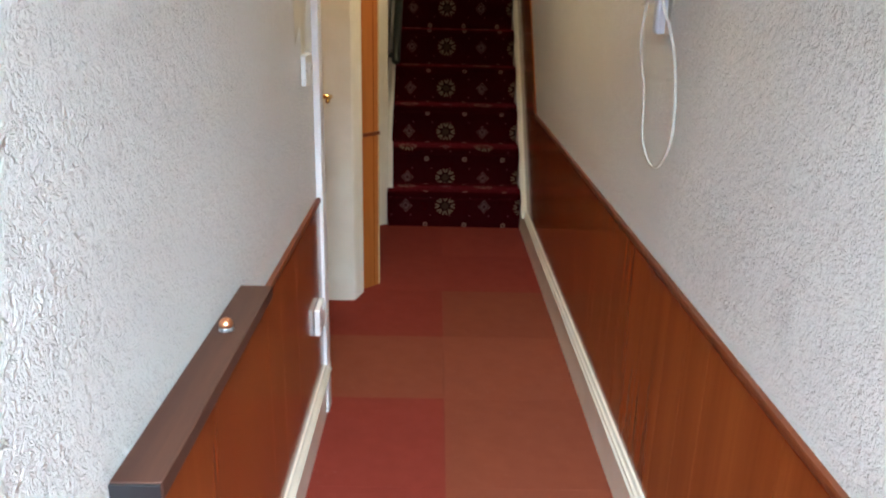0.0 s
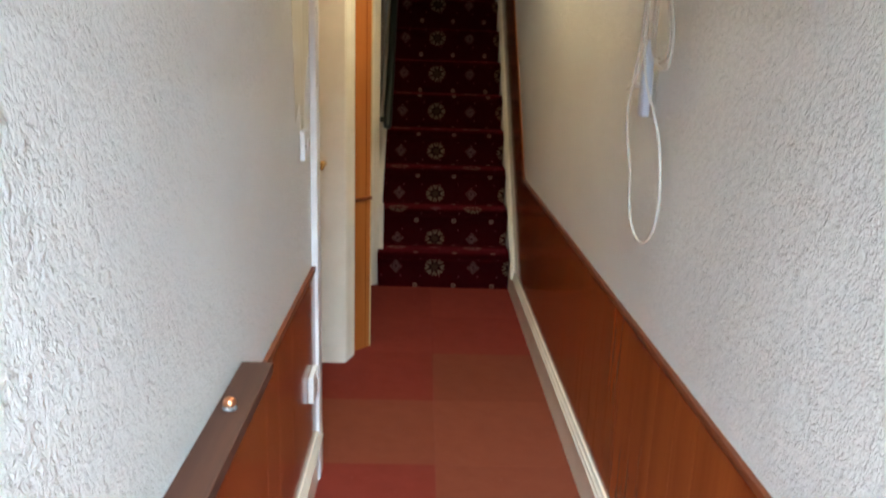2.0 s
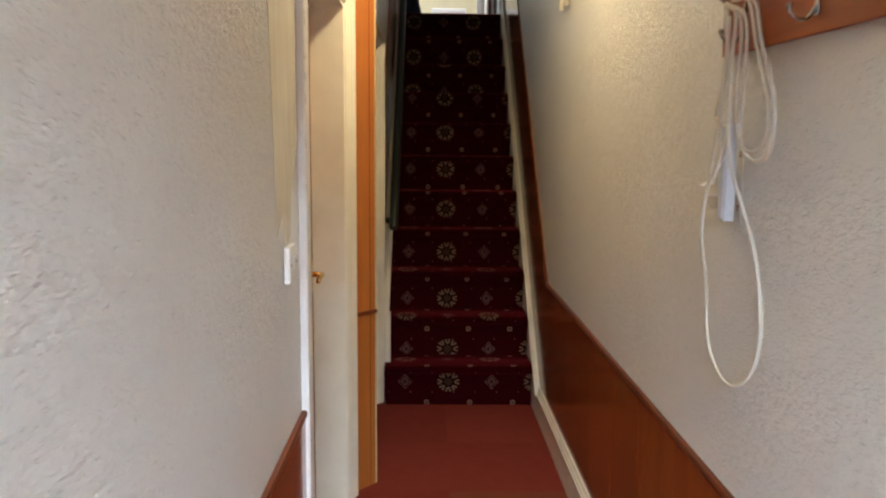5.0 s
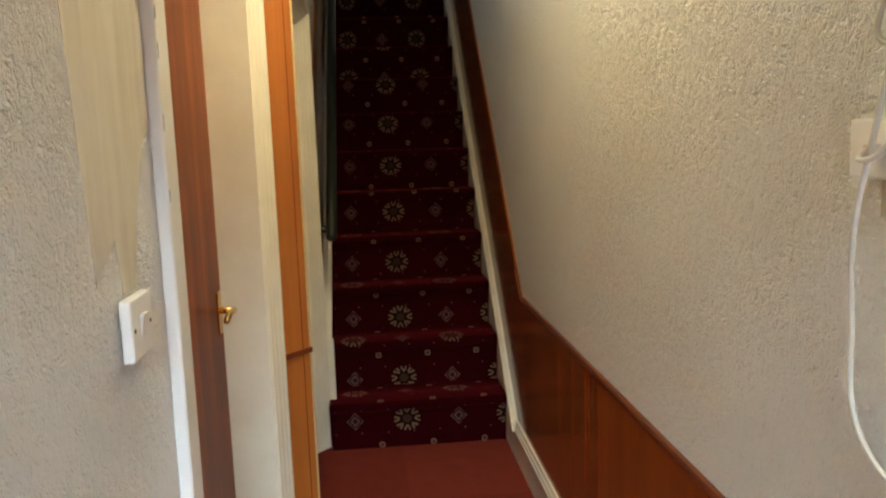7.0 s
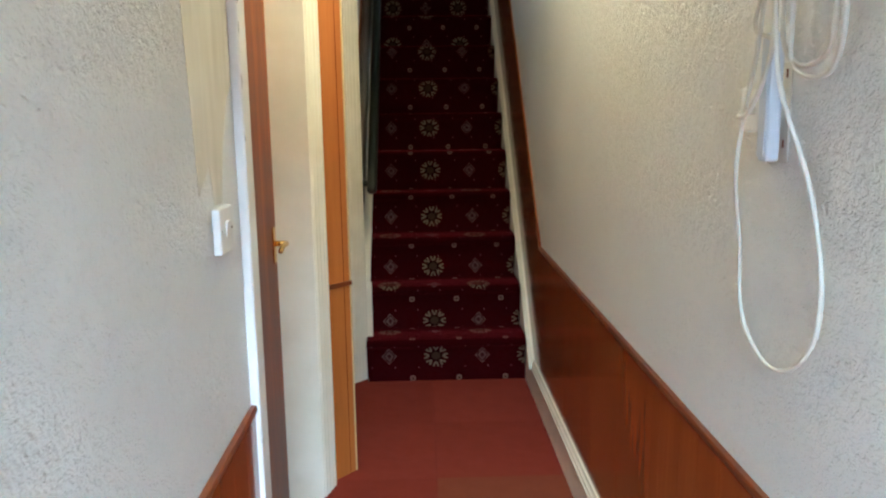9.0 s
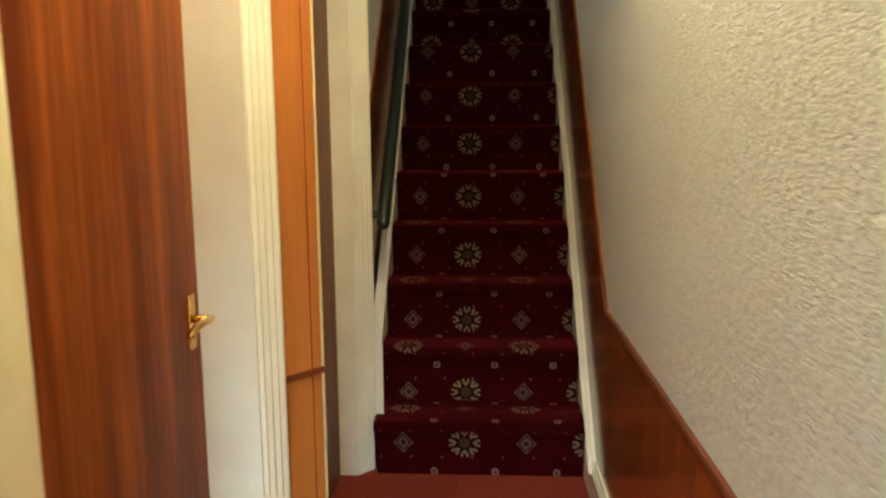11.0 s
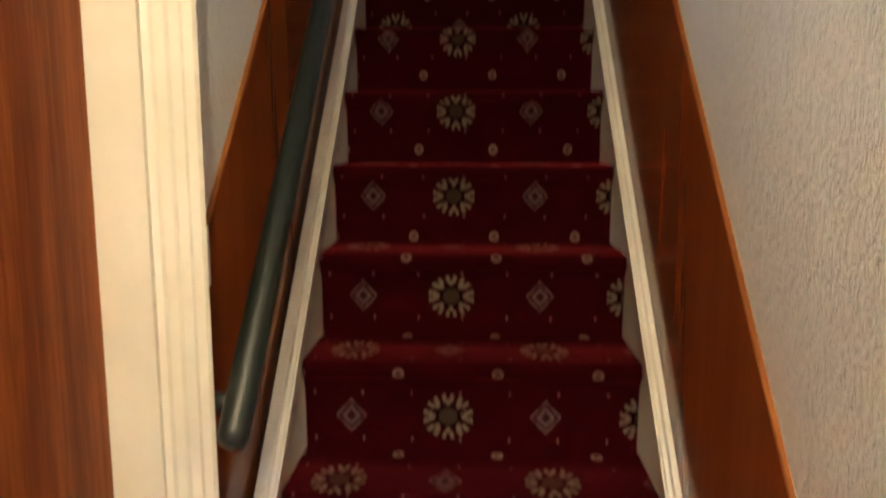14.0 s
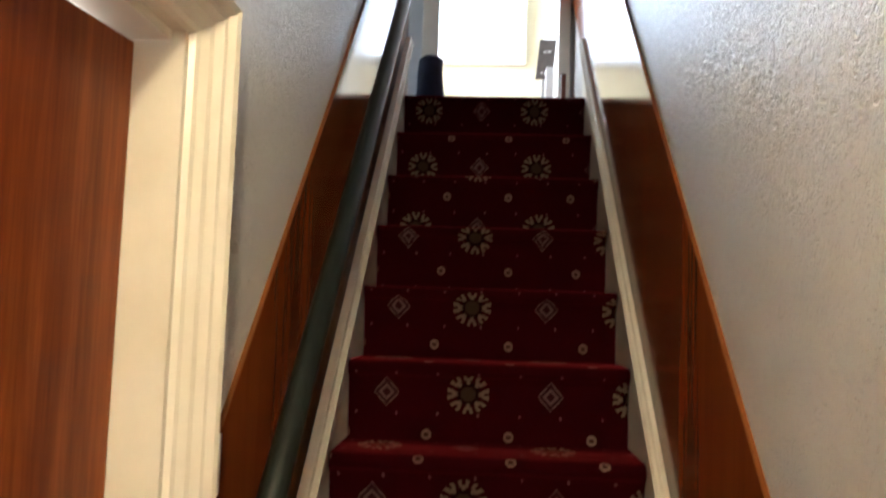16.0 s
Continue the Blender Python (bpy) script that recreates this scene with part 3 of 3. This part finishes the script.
# ---- doors ----
def door_set(number, opening, far_out, x_out, leaf_gap, handle, leaf_x, wall_x, leaf_y0):
    y0, y1, head = opening
    d = tagged(holder("door_%d" % number, (leaf_x, (y0 + y1) / 2, 0)), "closed plain mahogany veneer door in a cream painted frame", "door", kind="structure")
    # lining: far and near reveal, and the head
    lin = bmesh.new()
    add_box(lin, (XL - 0.13, y1 - 0.012, 0.0), (wall_x + 0.004, y1 + 0.004, head))
    add_box(lin, (XL - 0.13, y0 - 0.004, 0.0), (XL + 0.003, y0 + 0.012, head))
    add_box(lin, (XL - 0.13, y0 + 0.012, head - 0.014), (XL + 0.003, y1 - 0.012, head + 0.004))
    part("door_lining", lin, GLOSS, d, "cream painted door lining")
    # the leaf
    pts = [(leaf_x, leaf_y0 + 0.004, 0.008), (leaf_x, y1 - 0.014, 0.008), (leaf_x, y1 - 0.014, head - 0.018), (leaf_x, leaf_y0 + 0.004, head - 0.018 - leaf_gap)]
    leaf = part("door_leaf", prism(pts, (-0.04, 0, 0), 0.002), DOOR, d, "red-brown mahogany veneer leaf")
    if leaf_y0 > y0 + 0.1:
        part("side_panel", box((leaf_x - 0.03, y0 + 0.0125, 0.0), (leaf_x + 0.006, leaf_y0 + 0.001, head - 0.0145), 0.002), EDGEPAINT2, d, "cream painted fixed panel beside the leaf")
    # architrave on the far side and over the head
    w = far_out - y1
    prof = [(0.0, 0.0), (0.05, 0.008), (0.14, 0.008), (0.18, 0.003), (0.3, 0.010), (0.4, 0.010), (0.44, 0.004), (0.56, 0.013), (0.64, 0.012), (0.68, 0.005), (0.8, 0.014), (0.92, 0.012), (1.0, 0.004)]
    slope = x_out - wall_x - 0.012
    shape = [(y1 + w * a, slope * a + 0.004 + b * 0.8) for a, b in prof]
    up = bmesh.new()
    rows = []
    for z_of in (lambda a: 0.0, lambda a: head + w * a):
        rows.append([up.verts.new((wall_x + b, y, z_of((y - y1) / w))) for y, b in shape] + [up.verts.new((XL, y1 + w, z_of(1.0))), up.verts.new((XL, y1, z_of(0.0)))])
    # head piece meets the upright in a mitre
    rows.append([up.verts.new((wall_x + b, y0 - w, head + (y - y1))) for y, b in shape] + [up.verts.new((XL, y0 - w, head + w)), up.verts.new((XL, y0 - w, head))])
    for r0, r1 in zip(rows, rows[1:]):
        k = len(r0)
        for i in range(k):
            up.faces.new((r0[i], r0[(i + 1) % k], r1[(i + 1) % k], r1[i]))
    part("architrave", up, GLOSS, d, "cream gloss moulded architrave")
    if handle:
        hy, hz = y1 - 0.062, 0.90
        plate = part("handle_plate", box((leaf_x, hy - 0.016, hz - 0.062), (leaf_x + 0.006, hy + 0.016, hz + 0.052), 0.003), BRASS, leaf, "polished brass back plate")
        bm = tube([(leaf_x + 0.004, hy, hz), (leaf_x + 0.04, hy, hz)], 0.009, 12)
        add_tube(bm, smooth_line([(leaf_x + 0.04, hy + 0.008, hz), (leaf_x + 0.045, hy - 0.03, hz + 0.003), (leaf_x + 0.043, hy - 0.07, hz + 0.004), (leaf_x + 0.041, hy - 0.105, hz - 0.006)], 5), 0.008, 10, True)
        part("handle", bm, BRASS, leaf, "brass lever handle", True)
    return d


door_set(1, DOOR1, -1.034, -0.832, 0.0, True, DOOR_X, XL, -1.745)
door_set(2, DOOR2, 0.052, -0.785, 0.05, False, -0.917, -0.848, DOOR2[0] + 0.01)

# ---- boxed pipe board between the doors ----
pb = tagged(holder("pipe_boxing", (-0.8, -0.97, 0)), "upright orange teak boxing board with a crosswise bead", "boxing")
A, B = Vector((-0.846, -1.022, 0)), Vector((-0.772, -0.938, 0))
along = (B - A).normalized()
nrm = Vector((along.y, -along.x, 0))
TOPB = 1.935
part("front_board", prism([A, B, B - nrm * 0.016, A - nrm * 0.016], (0, 0, TOPB), 0.0015), BOARD, pb)
gp = A.lerp(B, 0.74)
part("groove", prism([gp + nrm * 0.0008, gp + along * 0.003 + nrm * 0.0008, gp + along * 0.003 - nrm * 0.002, gp - nrm * 0.002], (0, 0, TOPB - 0.004)), DOOR, pb, "dark joint line")
part("edge_strip", prism([B + along * 0.001, B + along * 0.008, B + along * 0.008 - nrm * 0.02, B + along * 0.001 - nrm * 0.02], (0, 0, TOPB - 0.002), 0.001), EDGEPAINT, pb, "cream painted edge")
side0 = B - nrm * 0.021
part("side_board", prism([side0, side0 + Vector((0.006, 0.006, 0)), Vector((-0.78, -0.88, 0)), Vector((XL + 0.002, -0.88, 0)), Vector((XL + 0.002, -0.89, 0))], (0, 0, TOPB - 0.004)), BOARD, pb)
zb = 0.705
part("bead", prism([A + nrm * 0.0006 + Vector((0, 0, zb)), B + along * 0.004 + nrm * 0.0006 + Vector((0, 0, zb)), B + along * 0.004 + nrm * 0.009 + Vector((0, 0, zb)), A + nrm * 0.009 + Vector((0, 0, zb))], (0, 0, 0.016), 0.002), CAPWOOD, pb, "dark crosswise bead")

# ---- ledge on the left wall ----
lg = tagged(holder("wall_ledge", (-0.83, -3.3, 0.78)), "dark stained wooden ledge fixed above the panelling", "ledge")
LZ = 0.800
part("shelf", box((XL + 0.0005, -3.58, LZ - 0.023), (XL + 0.058, -3.0, LZ), 0.002), LEDGE, lg)
part("end_cap", box((XL + 0.001, -3.5845, LZ - 0.022), (XL + 0.057, -3.5805, LZ - 0.001), 0.001), BLACKEDGE, lg, "black end edge")
part("backing_panel", box((XL + 0.0095, -3.578, 0.20), (XL + 0.022, -3.005, LZ - 0.0235)), PANEL, lg, "teak veneer panel below the shelf")
sp = holder("pipe_stub", (-0.842, -3.19, LZ))
tagged(sp, "copper pipe stub with mastic collar on the ledge", "pipe stub")
sb = bmesh.new()
bmesh.ops.create_uvsphere(sb, u_segments=16, v_segments=10, radius=0.011, matrix=Matrix.Translation((-0.843, -3.19, LZ + 0.010)) @ Matrix.Diagonal((1, 1, 0.9, 1)))
part("stub", sb, COPPER, sp, "", True)
cbm = bmesh.new()
bmesh.ops.create_cone(cbm, cap_ends=True, segments=18, radius1=0.0125, radius2=0.0105, depth=0.006, matrix=Matrix.Translation((-0.843, -3.19, LZ + 0.003)))
part("collar", cbm, FOIL, sp, "grey mastic collar", True)


# ---- switch and sockets ----
def plate_thing(name, label, category, x, side, y, z, w, h, t=0.010):
    ob = tagged(holder(name, (x, y, z)), label, category)
    part("plate", box((min(x, x + side * t), y - w / 2, z - h / 2), (max(x, x + side * t), y + w / 2, z + h / 2), 0.003), PLASTIC, ob)
    return ob


sw = plate_thing("light_switch", "white plastic single rocker light switch", "light switch", XL + 0.002, 1, -2.262, 1.108, 0.084, 0.078, 0.014)
part("rocker", prism([(XL + 0.0165, -2.272, 1.094), (XL + 0.0175, -2.272, 1.094), (XL + 0.0215, -2.272, 1.124), (XL + 0.0165, -2.272, 1.124)], (0, 0.020, 0), 0.0006), PLASTIC, sw)
for dy in (-0.032, 0.032):
    part("screw", tube([(XL + 0.0155, -2.262 + dy, 1.108), (XL + 0.0168, -2.262 + dy, 1.108)], 0.003, 8), CHROME, sw)
so = plate_thing("wall_socket", "white plastic switched socket on the panelling", "socket", XL + 0.0085, 1, -2.215, 0.392, 0.10, 0.082, 0.016)
part("rocker", box((XL + 0.0248, -2.2, 0.405), (XL + 0.029, -2.186, 0.422), 0.001), PLASTIC, so)
for dy, dz in ((-0.002, 0.006), (-0.012, -0.016), (0.01, -0.016)):
    part("pin_hole", box((XL + 0.0246, -2.232 + dy, 0.386 + dz), (XL + 0.0254, -2.226 + dy, 0.394 + dz)), BLACKEDGE, so)

ws = plate_thing("wall_outlet", "small cream cable outlet with a jack plugged in", "outlet", XR - 0.0005, -1, -2.446, 1.30, 0.066, 0.064, 0.030)
part("jack", box((XR - 0.044, -2.468, 1.293), (XR - 0.031, -2.456, 1.305), 0.001), CABLE, ws, "cream jack")
bp = tagged(part("outlet_mark", box((XR - 0.002, -2.51, 1.225), (XR - 0.0004, -2.43, 1.365)), SMOOTH), "bare patch left by an older outlet plate", "wall mark", kind="structure")
for z in (1.35, 1.252):
    part("screw_hole", box((XR - 0.0032, -2.50, z - 0.006), (XR - 0.0022, -2.496, z + 0.006)), DOOR, bp)

pbar = tagged(holder("trailing_lead_strip", (-0.03, -2.55, 1.3)), "white plastic trunking bar hanging in the looped cable", "power strip")
part("bar", box((XR - 0.034, -2.514, 1.228), (XR - 0.014, -2.486, 1.405), 0.004), BARPLASTIC, pbar)
part("bar_face", box((XR - 0.0365, -2.511, 1.235), (XR - 0.0342, -2.489, 1.398), 0.001), BARPLASTIC, pbar)

# ---- coat rack ----
rk = tagged(holder("coat_rack", (-0.01, -2.9, 1.57)), "varnished pine coat rack board with four chrome hooks", "coat rack")
part("board", prism([(XR - 0.0005, -3.344, 1.517), (XR - 0.0005, -3.344, 1.634), (XR - 0.0005, -2.40, 1.640), (XR - 0.0005, -2.405, 1.530)], (-0.011, 0, 0), 0.002), RACKWOOD, rk)
part("end_strip", box((XR - 0.0115, -3.351, 1.519), (XR - 0.001, -3.3445, 1.634), 0.001), FOIL, rk, "torn silvery edging on the sawn end")


def hook(y, z):
    """A double hat-and-coat hook: plate, long upper prong, short lower prong, ball tips."""
    x = XR - 0.0115
    h = part("hook", box((x - 0.004, y - 0.0055, z - 0.032), (x, y + 0.0055, z + 0.032), 0.002), CHROME, rk, "satin chrome double hook")
    bm = tube(smooth_line([(x - 0.003, y, z + 0.010), (x - 0.018, y, z + 0.018), (x - 0.036, y, z + 0.030), (x - 0.050, y, z + 0.042), (x - 0.055, y, z + 0.050)], 5), 0.0029, 10, True)
    bmesh.ops.create_uvsphere(bm, u_segments=12, v_segments=8, radius=0.0055, matrix=Matrix.Translation((x - 0.055, y, z + 0.052)))
    part("upper_prong", bm, CHROME, h, "", True)
    bm = tube(smooth_line([(x - 0.003, y, z - 0.018), (x - 0.015, y, z - 0.036), (x - 0.030, y, z - 0.037), (x - 0.040, y, z - 0.028), (x - 0.042, y, z - 0.020)], 5), 0.0028, 10, True)
    bmesh.ops.create_uvsphere(bm, u_segments=12, v_segments=8, radius=0.005, matrix=Matrix.Translation((x - 0.042, y, z - 0.019)))
    part("lower_prong", bm, CHROME, h, "", True)
    for dz in (-0.02, 0.02):
        part("screw", tube([(x - 0.004, y, z + dz - 0.006), (x - 0.0055, y, z + dz - 0.006)], 0.003, 8), CHROME, h)


for y in (-3.223, -2.992, -2.761, -2.505):
    hook(y, 1.582)

# ---- looped cable on the last hook ----
cb2 = tagged(holder("looped_cable", (-0.04, -2.5, 1.3)), "cream cable looped over a coat hook", "cable")
hy, hz, hx = -2.50, 1.606, XR - 0.046
part("long_loop", tube(smooth_line([(hx, hy - 0.02, hz - 0.02), (hx - 0.004, hy - 0.03, 1.56), (hx, -2.50, 1.40), (-0.052, -2.46, 1.22), (-0.02, -2.415, 1.09), (-0.014, -2.41, 1.01), (-0.013, -2.44, 0.96), (-0.012, -2.51, 0.93), (-0.012, -2.58, 0.945), (-0.012, -2.635, 1.0), (-0.014, -2.65, 1.08), (-0.022, -2.62, 1.20), (-0.055, -2.59, 1.33), (hx - 0.004, -2.55, 1.46), (hx, hy - 0.05, 1.58), (hx, hy - 0.02, hz)], 7), 0.0033, 8), CABLE, cb2, "", True)
for k, (dy, low, w) in enumerate(((0.0, 1.33, 0.20), (-0.02, 1.315, 0.235))):
    part("short_loop", tube(smooth_line([(hx - 0.004 * k, hy - 0.012 * k, hz + 0.004), (hx + 0.006, hy - 0.06 + dy, 1.57), (hx + 0.012, -2.50 - 0.2 * w + dy, 1.44), (hx + 0.018, -2.54 + dy, low + 0.05), (hx + 0.02, -2.59 + dy, low + 0.025), (hx + 0.018, -2.65 + dy, low + 0.04), (hx + 0.012, -2.67 + dy, 1.43), (hx + 0.008, -2.62 + dy, 1.53), (hx + 0.004, hy - 0.09 + dy, 1.60), (hx, hy - 0.03, hz + 0.006)], 7), 0.0033, 8), CABLE, cb2, "", True)
part("tail", tube(smooth_line([(-0.044, -2.462, 1.299), (-0.06, -2.475, 1.290), (-0.06, -2.505, 1.295), (-0.056, -2.535, 1.33), (-0.05, -2.55, 1.39), (hx, -2.535, 1.48), (hx, -2.51, 1.60)], 7), 0.0033, 8), CABLE, cb2, "", True)
part("hanging_end", tube(smooth_line([(hx, hy, hz), (hx + 0.01, hy + 0.005, 1.5), (hx + 0.01, -2.46, 1.42), (hx + 0.008, -2.52, 1.395)], 7), 0.0033, 8), CABLE, cb2, "", True)


# ---- handrail ----
def rail_z(y):
    return 0.955 + SLOPE * y


hr = tagged(holder("handrail", (-0.74, 0, 0.95)), "dark green painted round wooden handrail on wall brackets", "handrail")
part("rail", tube([(-0.742, y, rail_z(y)) for y in (-0.01, 0.6, 1.2, 1.8, TOP_Y + 0.2)], 0.0235, 16, True), BLACK, hr, "", True)
for y in (0.065, 1.9):
    z = rail_z(y) - 0.05
    bm = tube([(-0.75, y, z), (XS + 0.012, y, z + 0.004)], 0.015, 10)
    add_tube(bm, [(XS + 0.0095, y, z + 0.004), (XS + 0.0195, y, z + 0.004)], 0.026, 14)
    part("bracket", bm, BLACK, hr, "dark painted bracket", True)
# small white block at the end of the left panelling
tagged(part("end_block", box((XS + 0.001, 0.0565, 1.15), (XS + 0.03, 0.08, 1.24), 0.002), WHITE), "small white wooden end block beside the door frame", "block")

# ---- ceiling light in the hall ----
cl = tagged(holder("ceiling_light", (-0.42, -1.5, 2.45)), "bare warm bulb hanging from a white ceiling rose", "ceiling light")
bm = bmesh.new()
bmesh.ops.create_cone(bm, cap_ends=True, segments=20, radius1=0.035, radius2=0.045, depth=0.025, matrix=Matrix.Translation((-0.42, -1.5, 2.4875)))
part("rose", bm, PLASTIC, cl, "", True)
part("flex", tube([(-0.42, -1.5, 2.475), (-0.42, -1.5, 2.46)], 0.003, 6), PLASTIC, cl)
part("bulb_holder", tube([(-0.42, -1.5, 2.46), (-0.42, -1.5, 2.42)], 0.016, 12), PLASTIC, cl)

# ---- landing and the room above ----
L0 = TOP_Y + 0.02
tagged(part("floor_landing", box((-2.5, TOP_Y + 0.03, TOP_Z - 0.2), (XR, 6.2, TOP_Z - 0.004)), GROUT), "dark landing floor", "floor", kind="structure")
yw = 2.78
lw = bmesh.new()
add_box(lw, (-0.99, yw, TOP_Z - 0.1), (-0.70, yw + 0.1, 4.8))
add_box(lw, (-0.70, yw, TOP_Z + 2.0), (-0.075, yw + 0.1, 4.8))
add_box(lw, (-0.075, yw, TOP_Z - 0.1), (XR, yw + 0.1, 4.8))
tagged(part("wall_landing", lw, PLASTER), kind="structure")
uf = tagged(holder("door_3", (-0.4, yw, TOP_Z)), "open cream painted doorway on the landing", "doorway", kind="structure")
for x0, x1 in ((-0.78, -0.695), (-0.08, -0.02)):
    part("architrave", box((x0, yw - 0.02, TOP_Z), (x1, yw - 0.001, TOP_Z + 2.06), 0.004), GLOSS, uf, "cream moulded architrave")
part("architrave", box((-0.78, yw - 0.02, TOP_Z + 2.061), (-0.02, yw - 0.001, TOP_Z + 2.14), 0.004), GLOSS, uf)
rm = bmesh.new()
add_box(rm, (-2.5, 5.3, TOP_Z - 0.1), (0.0, 5.4, 4.8))
add_box(rm, (-2.5, yw + 0.1, TOP_Z - 0.1), (-2.4, 5.3, 4.8))
add_box(rm, (-2.4, yw, TOP_Z - 0.1), (-0.99, yw + 0.1, 4.8))
tagged(part("wall_upper_room", rm, YELLOW), "pale yellow walls of the upper room", "wall", kind="structure")
bx = tagged(holder("lidded_box", (-0.36, 4.5, TOP_Z)), "white lidded box standing on the upper floor", "box")
part("box_body", box((-0.53, 4.45, TOP_Z), (-0.19, 4.75, TOP_Z + 0.37), 0.012), WHITE, bx)
part("lid", box((-0.545, 4.435, TOP_Z + 0.372), (-0.175, 4.765, TOP_Z + 0.425), 0.012), WHITE, bx)
bg = bmesh.new()
rows = []
for z, w, dpt in ((0.0, 0.085, 0.06), (0.06, 0.082, 0.062), (0.14, 0.066, 0.055), (0.22, 0.062, 0.05), (0.30, 0.058, 0.045), (0.315, 0.04, 0.03)):
    rows.append([bg.verts.new((-0.715 + w * math.cos(a) * (1 + 0.08 * math.sin(3 * a + z * 20)), 2.6 + dpt * math.sin(a), TOP_Z + z)) for a in [6.28319 * k / 20 for k in range(20)]])
for r0, r1 in zip(rows, rows[1:]):
    for k in range(20):
        bg.faces.new((r0[k], r0[(k + 1) % 20], r1[(k + 1) % 20], r1[k]))
bg.faces.new(rows[0])
bg.faces.new(rows[-1])
tagged(part("bag", bg, NAVY, None, "", True), "dark navy cloth bag standing on the landing", "bag")
pc = tagged(holder("picture_panel", (-0.13, 3.3, 2.9)), "dark grey picture panel leaning on the wall", "picture")
part("panel_face", prism([(-0.165, 3.30, TOP_Z + 0.43), (-0.068, 3.30, TOP_Z + 0.43), (-0.045, 3.30, TOP_Z + 0.665), (-0.142, 3.30, TOP_Z + 0.665)], (0, 0.015, 0), 0.002), GREYCARD, pc)
for dx, dz, w in ((0.045, 0.155, 0.016), (0.068, 0.157, 0.022), (0.03, 0.03, 0.014), (0.05, 0.028, 0.012)):
    part("print_mark", box((-0.165 + dx, 3.2975, TOP_Z + 0.43 + dz), (-0.165 + dx + w, 3.2992, TOP_Z + 0.442 + dz)), WHITE, pc, "pale printed mark")
part("stand", box((-0.13, 3.317, TOP_Z), (-0.06, 3.36, TOP_Z + 0.55), 0.003), WHITE, pc)
tagged(part("carton", box((-0.111, 3.2, TOP_Z), (-0.068, 3.26, TOP_Z + 0.47), 0.004), WHITE), "narrow white carton standing beside the grey panel", "carton")
tagged(part("post", box((-0.080, 2.59, TOP_Z), (-0.056, 2.615, TOP_Z + 0.235), 0.003), CAPWOOD), "short dark wooden post at the landing edge", "post")
# added window with a glowing pane, stands in for the upper room's daylight
wn = tagged(holder("added_window_1", (-0.7, 5.28, 3.6)), "added glowing window standing in for daylight in the upper room", "window", kind="structure")
for lo, hi in (((-1.26, 5.22, 3.53), (-0.14, 5.299, 3.59)), ((-1.26, 5.22, 4.51), (-0.14, 5.299, 4.57)), ((-1.26, 5.22, 3.591), (-1.205, 5.299, 4.509)), ((-0.195, 5.22, 3.591), (-0.14, 5.299, 4.509))):
    part("added_frame", box(lo, hi, 0.004), WHITE, wn)

part("pane", box((-1.203, 5.283, 3.592), (-0.197, 5.297, 4.508)), GLOWPANE, wn, "glowing pane added as a light source")

# ---- bright nail heads in the capping ----
for y in (-2.60, -2.655):
    nl = part("nail", tube([(XR - 0.0125, y, 0.706), (XR - 0.0142, y, 0.706)], 0.0028, 8), CHROME)
    tagged(nl, "small bright nail head in the wooden capping", "nail", "nails in the capping")
